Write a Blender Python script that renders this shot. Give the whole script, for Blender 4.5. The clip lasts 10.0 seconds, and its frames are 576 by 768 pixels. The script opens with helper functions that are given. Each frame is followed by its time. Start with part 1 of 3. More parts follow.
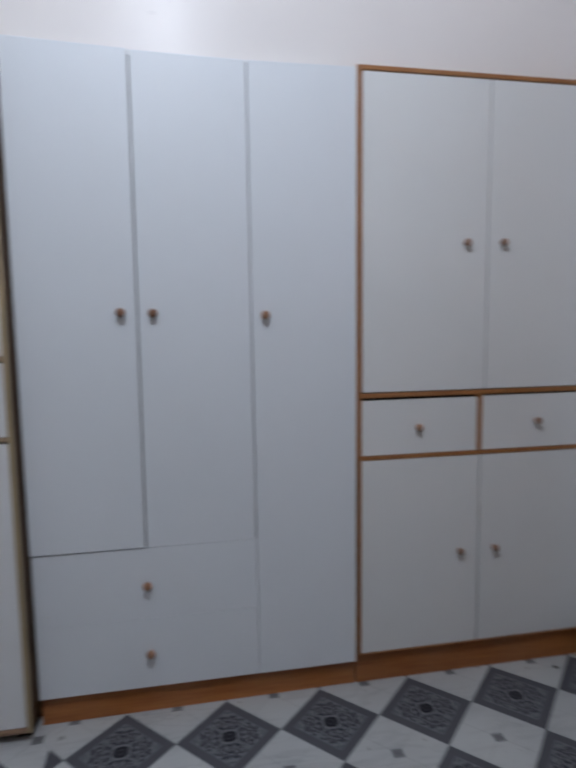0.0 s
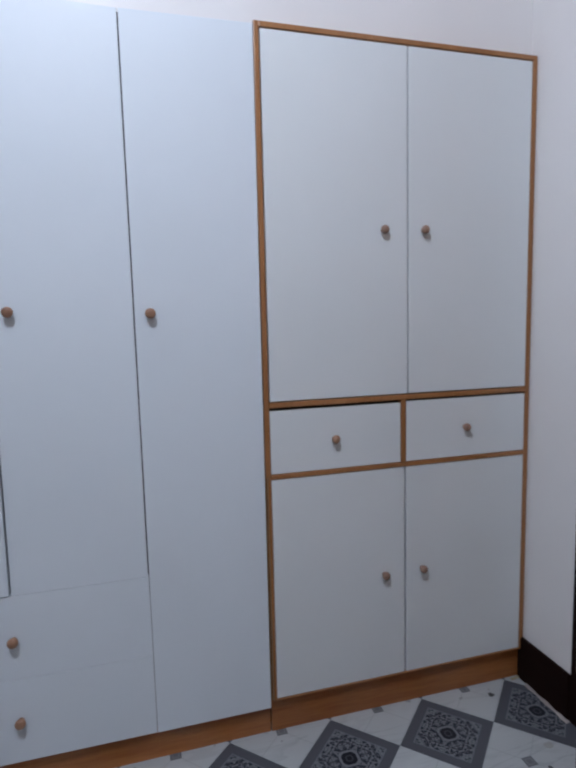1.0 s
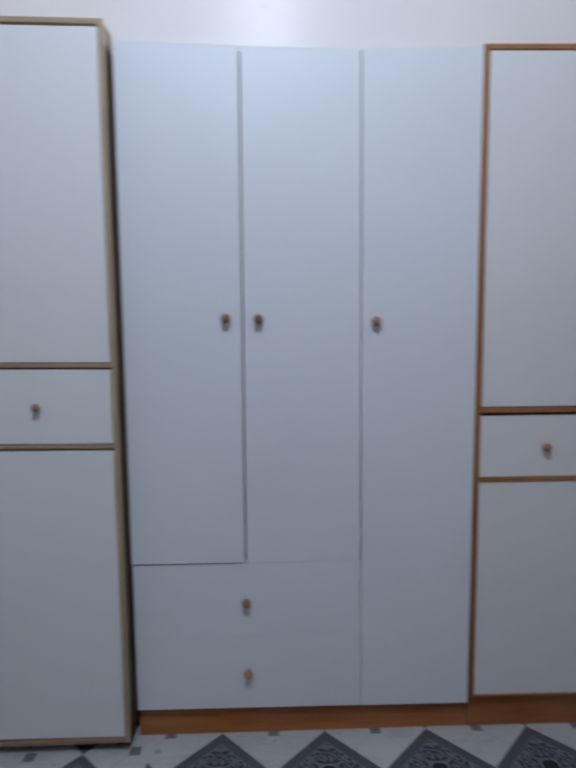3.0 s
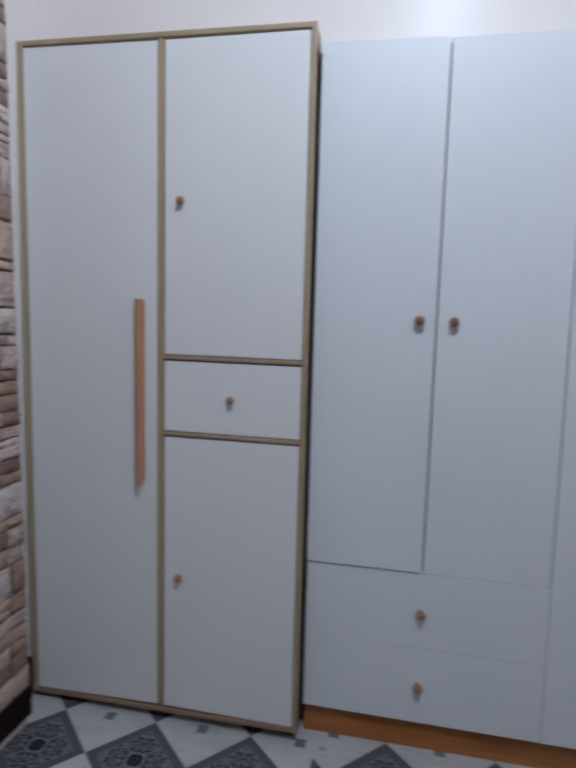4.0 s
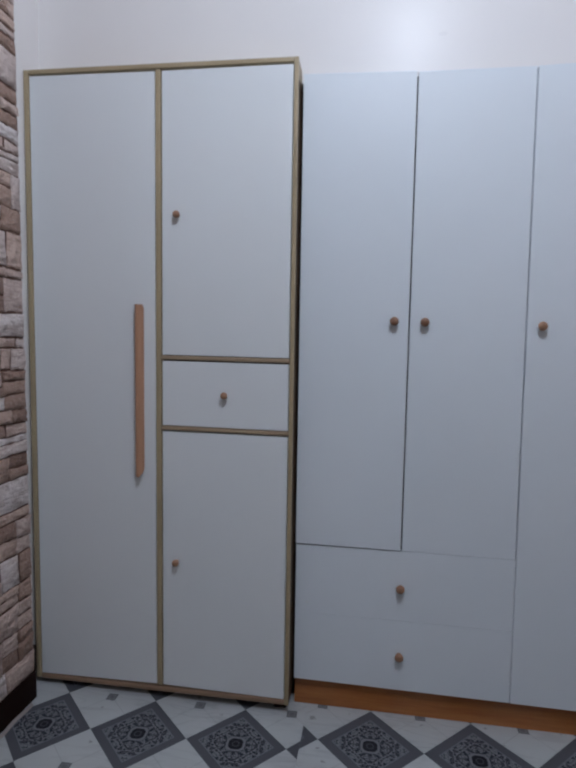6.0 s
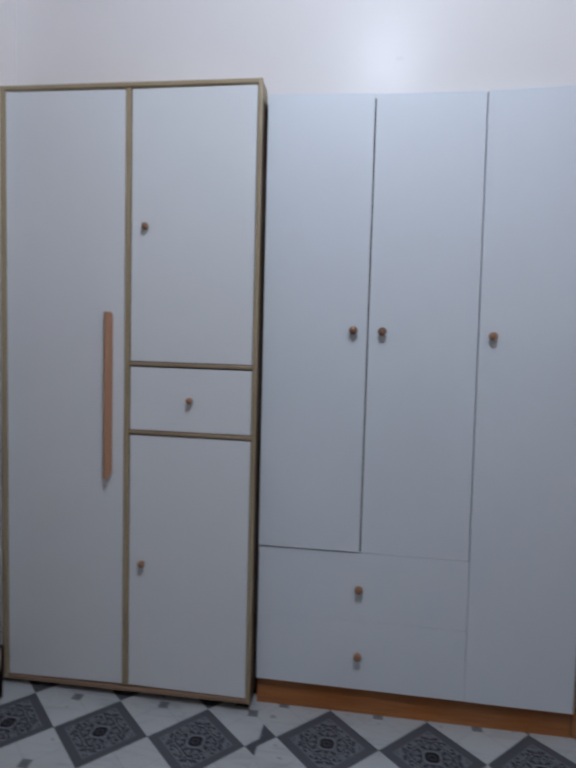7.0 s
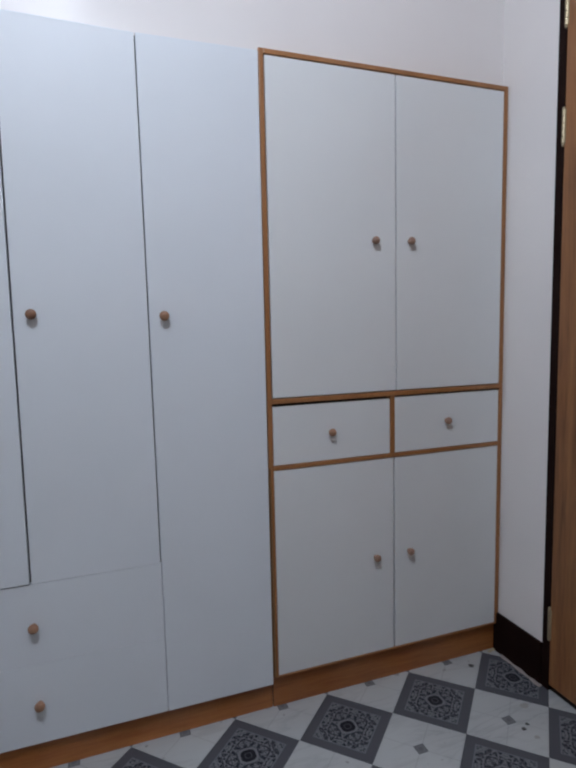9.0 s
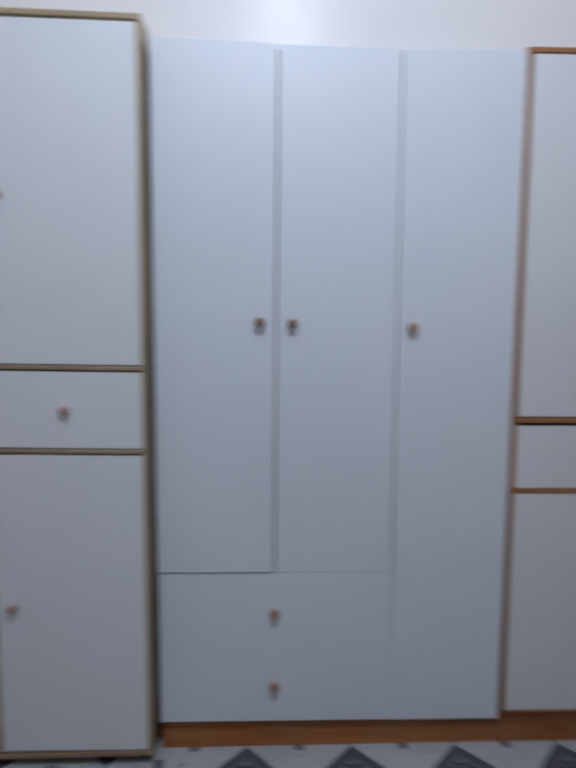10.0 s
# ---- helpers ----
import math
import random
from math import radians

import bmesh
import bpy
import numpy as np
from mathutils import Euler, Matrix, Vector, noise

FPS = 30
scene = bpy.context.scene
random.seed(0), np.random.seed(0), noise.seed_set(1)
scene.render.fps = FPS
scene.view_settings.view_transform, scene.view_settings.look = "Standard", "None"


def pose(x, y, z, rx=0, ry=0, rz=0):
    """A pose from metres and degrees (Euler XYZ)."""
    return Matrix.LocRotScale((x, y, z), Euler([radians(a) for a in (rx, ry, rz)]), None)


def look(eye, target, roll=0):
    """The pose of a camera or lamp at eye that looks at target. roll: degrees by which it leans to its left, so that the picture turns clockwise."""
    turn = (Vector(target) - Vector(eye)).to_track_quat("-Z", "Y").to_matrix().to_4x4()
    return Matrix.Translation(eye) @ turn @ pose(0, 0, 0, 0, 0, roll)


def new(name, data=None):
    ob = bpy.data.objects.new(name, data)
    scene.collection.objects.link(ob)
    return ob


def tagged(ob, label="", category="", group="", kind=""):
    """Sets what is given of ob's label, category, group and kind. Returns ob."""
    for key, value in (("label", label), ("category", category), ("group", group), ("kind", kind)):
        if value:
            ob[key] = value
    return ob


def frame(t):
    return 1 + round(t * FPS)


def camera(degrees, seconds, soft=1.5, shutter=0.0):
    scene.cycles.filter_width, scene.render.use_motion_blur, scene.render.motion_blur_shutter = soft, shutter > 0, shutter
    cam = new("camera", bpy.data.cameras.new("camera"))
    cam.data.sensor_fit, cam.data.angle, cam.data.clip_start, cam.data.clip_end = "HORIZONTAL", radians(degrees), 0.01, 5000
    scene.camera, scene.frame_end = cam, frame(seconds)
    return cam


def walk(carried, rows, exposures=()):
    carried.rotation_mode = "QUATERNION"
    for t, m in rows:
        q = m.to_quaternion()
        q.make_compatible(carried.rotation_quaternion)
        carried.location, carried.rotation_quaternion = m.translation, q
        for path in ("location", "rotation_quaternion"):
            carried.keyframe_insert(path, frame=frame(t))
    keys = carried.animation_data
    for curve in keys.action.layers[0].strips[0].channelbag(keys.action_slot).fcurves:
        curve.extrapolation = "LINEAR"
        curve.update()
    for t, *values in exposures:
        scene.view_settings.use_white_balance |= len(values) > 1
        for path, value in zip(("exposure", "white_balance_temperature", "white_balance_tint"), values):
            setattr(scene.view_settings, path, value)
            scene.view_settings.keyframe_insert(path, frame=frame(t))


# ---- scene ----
cam = camera(56.7, 10.0, soft=3.0, shutter=0.8)
PATH = [
    (0, (0.069, 0.148, 1.098), (0.411, 2.109, 0.904), -0.9),
    (0.5, (0.125, 0.132, 1.066), (0.691, 2.042, 0.885), -1.2),
    (1, (0.244, 0.329, 1.098), (0.765, 2.249, 0.897), -1.6),
    (1.5, (0.238, 0.297, 1.09), (0.695, 2.235, 0.902), -1.1),
    (2, (0.182, 0.265, 1.098), (0.558, 2.223, 0.945), -0.6),
    (2.5, (0.106, 0.253, 1.1), (0.307, 2.233, 0.9), -0.6),
    (3, (0.009, 0.25, 1.108), (0.049, 2.242, 0.931), -0.6),
    (3.2, (-0.03, 0.249, 1.123), (-0.073, 2.24, 0.942), 0.9),
    (4.3, (-0.212, 0.26, 1.111), (-0.68, 2.195, 0.918), 0.5),
    (4.5, (-0.235, 0.261, 1.11), (-0.709, 2.194, 0.905), 0.0),
    (5, (-0.252, 0.235, 1.109), (-0.733, 2.168, 0.933), 1.2),
    (5.5, (-0.203, 0.202, 1.108), (-0.616, 2.152, 0.945), 1.3),
    (5.7, (-0.186, 0.163, 1.09), (-0.529, 2.127, 0.933), 1.1),
    (6.8, (-0.096, 0.069, 1.069), (-0.411, 2.043, 0.999), 1.0),
    (7, (-0.071, 0.073, 1.069), (-0.371, 2.048, 0.975), 1.4),
    (7.5, (-0.024, 0.093, 1.068), (-0.089, 2.089, 0.958), 1.1),
    (8, (0.037, 0.141, 1.076), (0.166, 2.133, 0.955), -0.4),
    (8.5, (0.066, 0.21, 1.083), (0.511, 2.152, 0.911), -0.5),
    (9, (0.108, 0.252, 1.094), (0.768, 2.131, 0.905), -1.5),
    (9.5, (0.035, 0.276, 1.111), (0.501, 2.212, 0.92), -0.7),
    (10, (-0.083, 0.284, 1.116), (-0.033, 2.276, 0.946), 0.3),
]
EXPOSURES = [
    (0, 0.0, 6850, 10), (0.5, 0.1, 7000, 10), (1, 0.3, 6450, 10), (1.5, 0.25, 6500, 10), (2, 0.1, 6500, 10), (2.5, 0.05, 6500, 10),
    (3, 0.0, 6430, 10), (4.5, 0.1, 6700, 10), (5, 0.1, 6650, 10), (5.5, 0.0, 6600, 10), (7, -0.1, 6600, 10), (8, -0.1, 6600, 10),
    (8.5, 0.0, 6600, 10), (9, 0.15, 6800, 10), (9.5, 0.12, 6600, 10), (10, 0.03, 6430, 10),
]
walk(cam, [(t, look(eye, target, roll)) for t, eye, target, roll in PATH], EXPOSURES)

# ---- light ----
world = bpy.data.worlds.new("world")
world.use_nodes = True
world.node_tree.nodes["Background"].inputs[0].default_value = (0.8, 0.75, 0.68, 1)
world.node_tree.nodes["Background"].inputs[1].default_value = 0.02
scene.world = world

lamp = bpy.data.lights.new("ceiling_lamp", "POINT")
lamp.shadow_soft_size, lamp.energy, lamp.color = 0.065, 46.0, (0.815, 0.917, 1.115)
lamp_ob = new("ceiling_lamp", lamp)
lamp_ob.location = (-0.035, 0.39, 2.625)


# ---- materials ----
def material(name):
    mat = bpy.data.materials.new(name)
    mat.use_nodes = True
    tree = mat.node_tree
    return mat, tree, tree.nodes["Principled BSDF"]


def node(tree, kind, **settings):
    made = tree.nodes.new(kind)
    for key, value in settings.items():
        made.inputs[key.replace("_", " ")].default_value = value
    return made


def maths(tree, op, a, b=None, clamp=False):
    made = tree.nodes.new("ShaderNodeMath")
    made.operation, made.use_clamp = op, clamp
    for i, v in enumerate((a, b)):
        if v is None:
            continue
        if isinstance(v, (int, float)):
            made.inputs[i].default_value = v
        else:
            tree.links.new(v, made.inputs[i])
    return made.outputs[0]


def mix(tree, factor, a, b):
    made = tree.nodes.new("ShaderNodeMix")
    made.data_type = "RGBA"
    for i, v in ((0, factor), (6, a), (7, b)):
        if isinstance(v, (int, float)):
            made.inputs[i].default_value = v
        elif isinstance(v, tuple):
            made.inputs[i].default_value = (*v, 1)
        else:
            tree.links.new(v, made.inputs[i])
    return made.outputs[2]


def noise_tex(tree, vector, scale, detail=3.0, rough=0.5):
    made = node(tree, "ShaderNodeTexNoise", Scale=scale, Detail=detail, Roughness=rough)
    tree.links.new(vector, made.inputs["Vector"])
    return made.outputs["Fac"]


def ramp(tree, value, low, high):
    made = tree.nodes.new("ShaderNodeMapRange")
    tree.links.new(value, made.inputs[0])
    made.inputs[1].default_value, made.inputs[2].default_value = low, high
    return made.outputs[0]


def bump(tree, shader, height, strength, distance=0.002):
    made = node(tree, "ShaderNodeBump", Strength=strength, Distance=distance)
    tree.links.new(height, made.inputs["Height"])
    tree.links.new(made.outputs[0], shader.inputs["Normal"])


def painted(name, colour, stain, rough, relief, scale=3.0, fine=60.0, gloss=0.5):
    """Paint or melamine: faint large stains, fine relief."""
    mat, tree, sh = material(name)
    geo = tree.nodes.new("ShaderNodeNewGeometry").outputs["Position"]
    big, small = noise_tex(tree, geo, scale, 4), noise_tex(tree, geo, fine, 2)
    tree.links.new(mix(tree, ramp(tree, big, 0.35, 0.75), colour, stain), sh.inputs["Base Color"])
    r = maths(tree, "MULTIPLY_ADD", ramp(tree, big, 0.3, 0.7), 0.08)
    r.node.inputs[2].default_value = rough
    tree.links.new(r, sh.inputs["Roughness"])
    sh.inputs["Specular IOR Level"].default_value = gloss
    bump(tree, sh, small, relief)
    return mat


def wooden(name, dark, light, rough, along, scale=1.0, ring=0.5, coat=0.0):
    """Wood with its grain along one axis."""
    mat, tree, sh = material(name)
    s = [14.0 * scale] * 3
    s["xyz".index(along)] = 0.9 * scale
    tc = tree.nodes.new("ShaderNodeNewGeometry").outputs["Position"]
    mp = tree.nodes.new("ShaderNodeMapping")
    mp.inputs["Scale"].default_value = s
    info = tree.nodes.new("ShaderNodeObjectInfo").outputs["Random"]
    shift = maths(tree, "MULTIPLY", info, 9.0)
    tree.links.new(tc, mp.inputs["Vector"])
    tree.links.new(shift, mp.inputs["Location"])
    v = mp.outputs[0]
    broad, fine = noise_tex(tree, v, 1.1, 3, 0.6), noise_tex(tree, v, 7.0, 4, 0.7)
    f = maths(tree, "ADD", maths(tree, "MULTIPLY", broad, 1 - ring), maths(tree, "MULTIPLY", fine, ring))
    tree.links.new(mix(tree, ramp(tree, f, 0.32, 0.68), dark, light), sh.inputs["Base Color"])
    sh.inputs["Roughness"].default_value = rough
    sh.inputs["Coat Weight"].default_value = coat
    bump(tree, sh, fine, 0.12, 0.001)
    return mat


WALL = painted("wall_paint", (0.85, 0.82, 0.80), (0.81, 0.78, 0.765), 0.29, 0.10, 2.2, 35, 0.19)
# two paints for unseen walls, picked for the light they bounce
WALL_CREAM = painted("cream_wall_paint", (0.78, 0.74, 0.68), (0.73, 0.69, 0.63), 0.6, 0.15, 2.2, 35)
WALL_BROWN = painted("brown_wall_paint", (0.33, 0.25, 0.20), (0.27, 0.20, 0.16), 0.7, 0.2, 2.2, 35)
CEILING = painted("ceiling_paint", (0.64, 0.64, 0.63), (0.60, 0.60, 0.59), 0.8, 0.1)
MELAMINE_BLUE = painted("melamine_cool_white", (0.775, 0.82, 0.858), (0.74, 0.785, 0.820), 0.42, 0.03, 2.0, 120, 0.36)
MELAMINE_GREY = painted("melamine_grey_white", (0.805, 0.825, 0.832), (0.77, 0.79, 0.794), 0.40, 0.03, 2.0, 120, 0.4)
MELAMINE_WARM = painted("melamine_soft_white", (0.788, 0.81, 0.81), (0.75, 0.77, 0.768), 0.42, 0.03, 2.0, 120, 0.36)
DARK_BASE = painted("dark_brown_paint", (0.012, 0.005, 0.004), (0.018, 0.008, 0.006), 0.6, 0.1, 9, 80, 0.07)
DARK_GAP = painted("dark_board", (0.03, 0.018, 0.012), (0.02, 0.012, 0.008), 0.7, 0.1)
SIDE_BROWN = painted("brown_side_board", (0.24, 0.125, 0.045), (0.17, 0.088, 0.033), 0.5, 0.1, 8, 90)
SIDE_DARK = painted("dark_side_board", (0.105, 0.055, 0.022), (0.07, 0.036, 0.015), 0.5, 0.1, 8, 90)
OLIVE = painted("olive_edging", (0.42, 0.33, 0.205), (0.36, 0.28, 0.17), 0.42, 0.05, 8, 90)
BROWN_EDGE = painted("pinkish_brown_edging", (0.39, 0.285, 0.19), (0.32, 0.23, 0.15), 0.42, 0.05, 8, 90)
TAN = wooden("tan_board_edge", (0.26, 0.165, 0.105), (0.34, 0.215, 0.14), 0.45, "x", 1.2, 0.4)
BRASS, _t, _s = material("worn_brass")
_s.inputs["Base Color"].default_value, _s.inputs["Metallic"].default_value, _s.inputs["Roughness"].default_value = (0.50, 0.42, 0.28, 1), 0.85, 0.42
ORANGE = wooden("orange_wood_edging", (0.285, 0.116, 0.040), (0.42, 0.190, 0.072), 0.33, "z", 0.8, 0.4)
PLINTH_WOOD = wooden("orange_plinth_board", (0.25, 0.080, 0.021), (0.46, 0.178, 0.052), 0.32, "x", 1.5, 0.4)
KNOB_WOOD = wooden("turned_beech", (0.31, 0.16, 0.095), (0.44, 0.245, 0.15), 0.38, "y", 3.0, 0.4)
KNOB_BROWN = wooden("turned_brown_beech", (0.21, 0.105, 0.062), (0.30, 0.155, 0.092), 0.36, "y", 3.0, 0.4)
KNOB_DULL = wooden("turned_dull_beech", (0.26, 0.15, 0.105), (0.36, 0.22, 0.16), 0.42, "y", 3.0, 0.4)
HANDLE_WOOD = wooden("planed_beech", (0.44, 0.22, 0.125), (0.52, 0.28, 0.17), 0.45, "z", 1.5, 0.5)
DOOR_WOOD = wooden("varnished_door_wood", (0.115, 0.043, 0.016), (0.37, 0.158, 0.058), 0.45, "z", 1.3, 0.35, 0.0)
FELT = painted("dark_brown_cloth", (0.018, 0.010, 0.009), (0.012, 0.007, 0.006), 0.9, 0.5, 20, 200)


def stone_material():
    mat, tree, sh = material("split_stone")
    info = tree.nodes.new("ShaderNodeObjectInfo").outputs["Random"]
    geo = tree.nodes.new("ShaderNodeNewGeometry").outputs["Position"]
    mp = tree.nodes.new("ShaderNodeMapping")
    mp.inputs["Scale"].default_value = (16, 16, 80)
    tree.links.new(geo, mp.inputs["Vector"])
    tree.links.new(maths(tree, "MULTIPLY", info, 20.0), mp.inputs["Location"])
    layer, grit = noise_tex(tree, mp.outputs[0], 1.0, 5, 0.6), noise_tex(tree, geo, 130, 3, 0.7)
    cr = tree.nodes.new("ShaderNodeValToRGB")
    cr.color_ramp.interpolation = "LINEAR"
    stops = ((0.0, (0.22, 0.13, 0.095)), (0.28, (0.44, 0.29, 0.225)), (0.5, (0.62, 0.45, 0.37)),
             (0.72, (0.60, 0.465, 0.41)), (0.88, (0.70, 0.60, 0.56)), (1.0, (0.80, 0.73, 0.71)))
    els = cr.color_ramp.elements
    els[0].color, els[1].color = (*stops[0][1], 1), (*stops[-1][1], 1)
    for at, c in stops[1:-1]:
        els.new(at).color = (*c, 1)
    tree.links.new(info, cr.inputs[0])
    dark = mix(tree, ramp(tree, layer, 0.16, 0.50), (0.25, 0.135, 0.095), cr.outputs[0])
    patch = noise_tex(tree, geo, 17, 3, 0.6)
    dark = mix(tree, maths(tree, "MULTIPLY", ramp(tree, patch, 0.48, 0.72), 0.55), dark, (0.30, 0.19, 0.145))
    tint = mix(tree, maths(tree, "MULTIPLY", ramp(tree, grit, 0.5, 0.8), 0.35), dark, (0.70, 0.61, 0.56))
    tree.links.new(tint, sh.inputs["Base Color"])
    sh.inputs["Roughness"].default_value = 0.62
    chip = noise_tex(tree, geo, 42, 2, 0.6)
    relief = maths(tree, "ADD", maths(tree, "MULTIPLY", chip, 1.6), maths(tree, "MULTIPLY", grit, 0.45))
    bump(tree, sh, maths(tree, "ADD", layer, relief), 1.0, 0.008)
    return mat


SCUFF = painted("pale_scuff", (0.84, 0.85, 0.84), (0.70, 0.72, 0.73), 0.6, 0.2, 80, 200)
VINYL_BACK = painted("vinyl_edge", (0.36, 0.31, 0.285), (0.27, 0.24, 0.225), 0.5, 0.1, 20, 120)
STONE = stone_material()
JOINT = painted("stone_joint", (0.10, 0.050, 0.035), (0.19, 0.105, 0.075), 0.85, 0.4, 30, 150)


def tile_pattern(tree):
    """Local place on a tile: distance from its middle along the edges and along the diagonals, in halves of the side."""
    tc = tree.nodes.new("ShaderNodeTexCoord")
    sep = tree.nodes.new("ShaderNodeSeparateXYZ")
    tree.links.new(tc.outputs["Object"], sep.inputs[0])
    x, y = (maths(tree, "MULTIPLY", sep.outputs[i], 1 / 0.1012) for i in (0, 1))
    ax, ay = maths(tree, "ABSOLUTE", x), maths(tree, "ABSOLUTE", y)
    edge = maths(tree, "MAXIMUM", ax, ay)
    diag = maths(tree, "ADD", ax, ay)
    return tc.outputs["Object"], x, y, edge, diag


def band(tree, value, low, high):
    return maths(tree, "MULTIPLY", maths(tree, "GREATER_THAN", value, low), maths(tree, "LESS_THAN", value, high))


def dark_tile_material():
    mat, tree, sh = material("vinyl_dark_ornament")
    obj, x, y, edge, diag = tile_pattern(tree)
    geo = tree.nodes.new("ShaderNodeNewGeometry").outputs["Position"]
    # mirrored scrollwork: the same swirl in all eight sectors
    ax, ay = maths(tree, "ABSOLUTE", x), maths(tree, "ABSOLUTE", y)
    comb = tree.nodes.new("ShaderNodeCombineXYZ")
    tree.links.new(maths(tree, "MAXIMUM", ax, ay), comb.inputs[0])
    tree.links.new(maths(tree, "MINIMUM", ax, ay), comb.inputs[1])
    swirl = node(tree, "ShaderNodeTexNoise", Scale=9.5, Detail=1.5, Distortion=2.0)
    tree.links.new(comb.outputs[0], swirl.inputs["Vector"])
    scroll = ramp(tree, swirl.outputs["Fac"], 0.455, 0.51)
    print_wear = noise_tex(tree, geo, 9, 3)
    field = mix(tree, scroll, (0.018, 0.019, 0.026), (0.185, 0.19, 0.208))
    dots = node(tree, "ShaderNodeTexVoronoi", Scale=8.5)
    tree.links.new(comb.outputs[0], dots.inputs["Vector"])
    field = mix(tree, maths(tree, "LESS_THAN", dots.outputs["Distance"], 0.31), field, (0.014, 0.020, 0.029))
    col = mix(tree, maths(tree, "GREATER_THAN", edge, 0.70), field, (0.17, 0.177, 0.20))
    col = mix(tree, maths(tree, "GREATER_THAN", edge, 0.735), col, (0.086, 0.089, 0.102))
    round_off = maths(tree, "SQRT", maths(tree, "ADD", maths(tree, "MULTIPLY", x, x), maths(tree, "MULTIPLY", y, y)))
    medal = maths(tree, "MAXIMUM", maths(tree, "MULTIPLY", diag, 0.78), round_off)
    col = mix(tree, maths(tree, "LESS_THAN", medal, 0.285), col, (0.185, 0.19, 0.208))
    col = mix(tree, maths(tree, "LESS_THAN", medal, 0.215), col, (0.006, 0.006, 0.010))
    col = mix(tree, band(tree, medal, 0.080, 0.104), col, (0.07, 0.074, 0.085))
    col = mix(tree, maths(tree, "MULTIPLY", ramp(tree, print_wear, 0.5, 0.8), 0.12), col, (0.125, 0.127, 0.142))
    tree.links.new(col, sh.inputs["Base Color"])
    sh.inputs["Roughness"].default_value = 0.40
    sh.inputs["Specular IOR Level"].default_value = 0.2
    bump(tree, sh, noise_tex(tree, geo, 90, 2), 0.08)
    return mat


def white_tile_material():
    mat, tree, sh = material("vinyl_white_marble")
    obj, x, y, edge, diag = tile_pattern(tree)
    geo = tree.nodes.new("ShaderNodeNewGeometry").outputs["Position"]
    info = tree.nodes.new("ShaderNodeObjectInfo").outputs["Random"]
    mp = tree.nodes.new("ShaderNodeMapping")
    mp.inputs["Scale"].default_value, mp.inputs["Rotation"].default_value = (4.0, 26.0, 1.0), (0, 0, radians(62))
    tree.links.new(geo, mp.inputs["Vector"])
    tree.links.new(maths(tree, "MULTIPLY", info, 7.0), mp.inputs["Location"])
    vein = node(tree, "ShaderNodeTexNoise", Scale=1.0, Detail=4.0, Distortion=0.6)
    tree.links.new(mp.outputs[0], vein.inputs["Vector"])
    line = maths(tree, "SUBTRACT", 1.0, ramp(tree, maths(tree, "ABSOLUTE", maths(tree, "SUBTRACT", vein.outputs["Fac"], 0.5)), 0.0, 0.035))
    cloud = noise_tex(tree, geo, 4, 3)
    col = mix(tree, ramp(tree, cloud, 0.4, 0.75), (0.48, 0.50, 0.50), (0.42, 0.437, 0.44))
    col = mix(tree, maths(tree, "MULTIPLY", line, maths(tree, "MULTIPLY", ramp(tree, cloud, 0.38, 0.6), 0.42)), col, (0.27, 0.275, 0.29))
    mp2 = tree.nodes.new("ShaderNodeMapping")
    mp2.inputs["Scale"].default_value, mp2.inputs["Rotation"].default_value = (6.0, 34.0, 1.0), (0, 0, radians(118))
    tree.links.new(geo, mp2.inputs["Vector"])
    vein2 = node(tree, "ShaderNodeTexNoise", Scale=1.0, Detail=5.0, Distortion=0.8)
    tree.links.new(mp2.outputs[0], vein2.inputs["Vector"])
    col = mix(tree, maths(tree, "MULTIPLY", ramp(tree, vein2.outputs["Fac"], 0.54, 0.66), 0.34), col, (0.33, 0.335, 0.345))
    spots = node(tree, "ShaderNodeTexNoise", Scale=26.0, Detail=2.0)
    tree.links.new(geo, spots.inputs["Vector"])
    col = mix(tree, maths(tree, "MULTIPLY", ramp(tree, spots.outputs["Fac"], 0.69, 0.73), 0.7), col, (0.20, 0.19, 0.185))
    # each white square is printed as four, with hairline joints that meet at the small diamond
    quarter = maths(tree, "MINIMUM", maths(tree, "ABSOLUTE", x), maths(tree, "ABSOLUTE", y))
    col = mix(tree, maths(tree, "MULTIPLY", maths(tree, "LESS_THAN", quarter, 0.013), 0.38), col, (0.26, 0.265, 0.275))
    col = mix(tree, maths(tree, "LESS_THAN", diag, 0.205), col, (0.13, 0.133, 0.142))
    col = mix(tree, band(tree, diag, 0.10, 0.13), col, (0.215, 0.22, 0.23))
    tree.links.new(col, sh.inputs["Base Color"])
    sh.inputs["Roughness"].default_value = 0.34
    bump(tree, sh, noise_tex(tree, geo, 90, 2), 0.06)
    return mat


TILE_DARK, TILE_WHITE = dark_tile_material(), white_tile_material()


# ---- mesh helpers ----
def box_into(bm, lo, hi, bevel=0.0):
    lo, hi = Vector(lo), Vector(hi)
    made = bmesh.ops.create_cube(bm, size=1.0, matrix=Matrix.Translation((lo + hi) / 2) @ Matrix.Diagonal((*(hi - lo), 1)))
    if bevel:
        edges = {e for v in made["verts"] for e in v.link_edges}
        bmesh.ops.bevel(bm, geom=list(edges), offset=bevel, segments=2, affect="EDGES", profile=0.6)


def mesh_of(bm, name, mat, smooth=False):
    me = bpy.data.meshes.new(name)
    bm.normal_update()
    bm.to_mesh(me)
    bm.free()
    me.materials.append(mat)
    for p in me.polygons:
        p.use_smooth = smooth
    return me


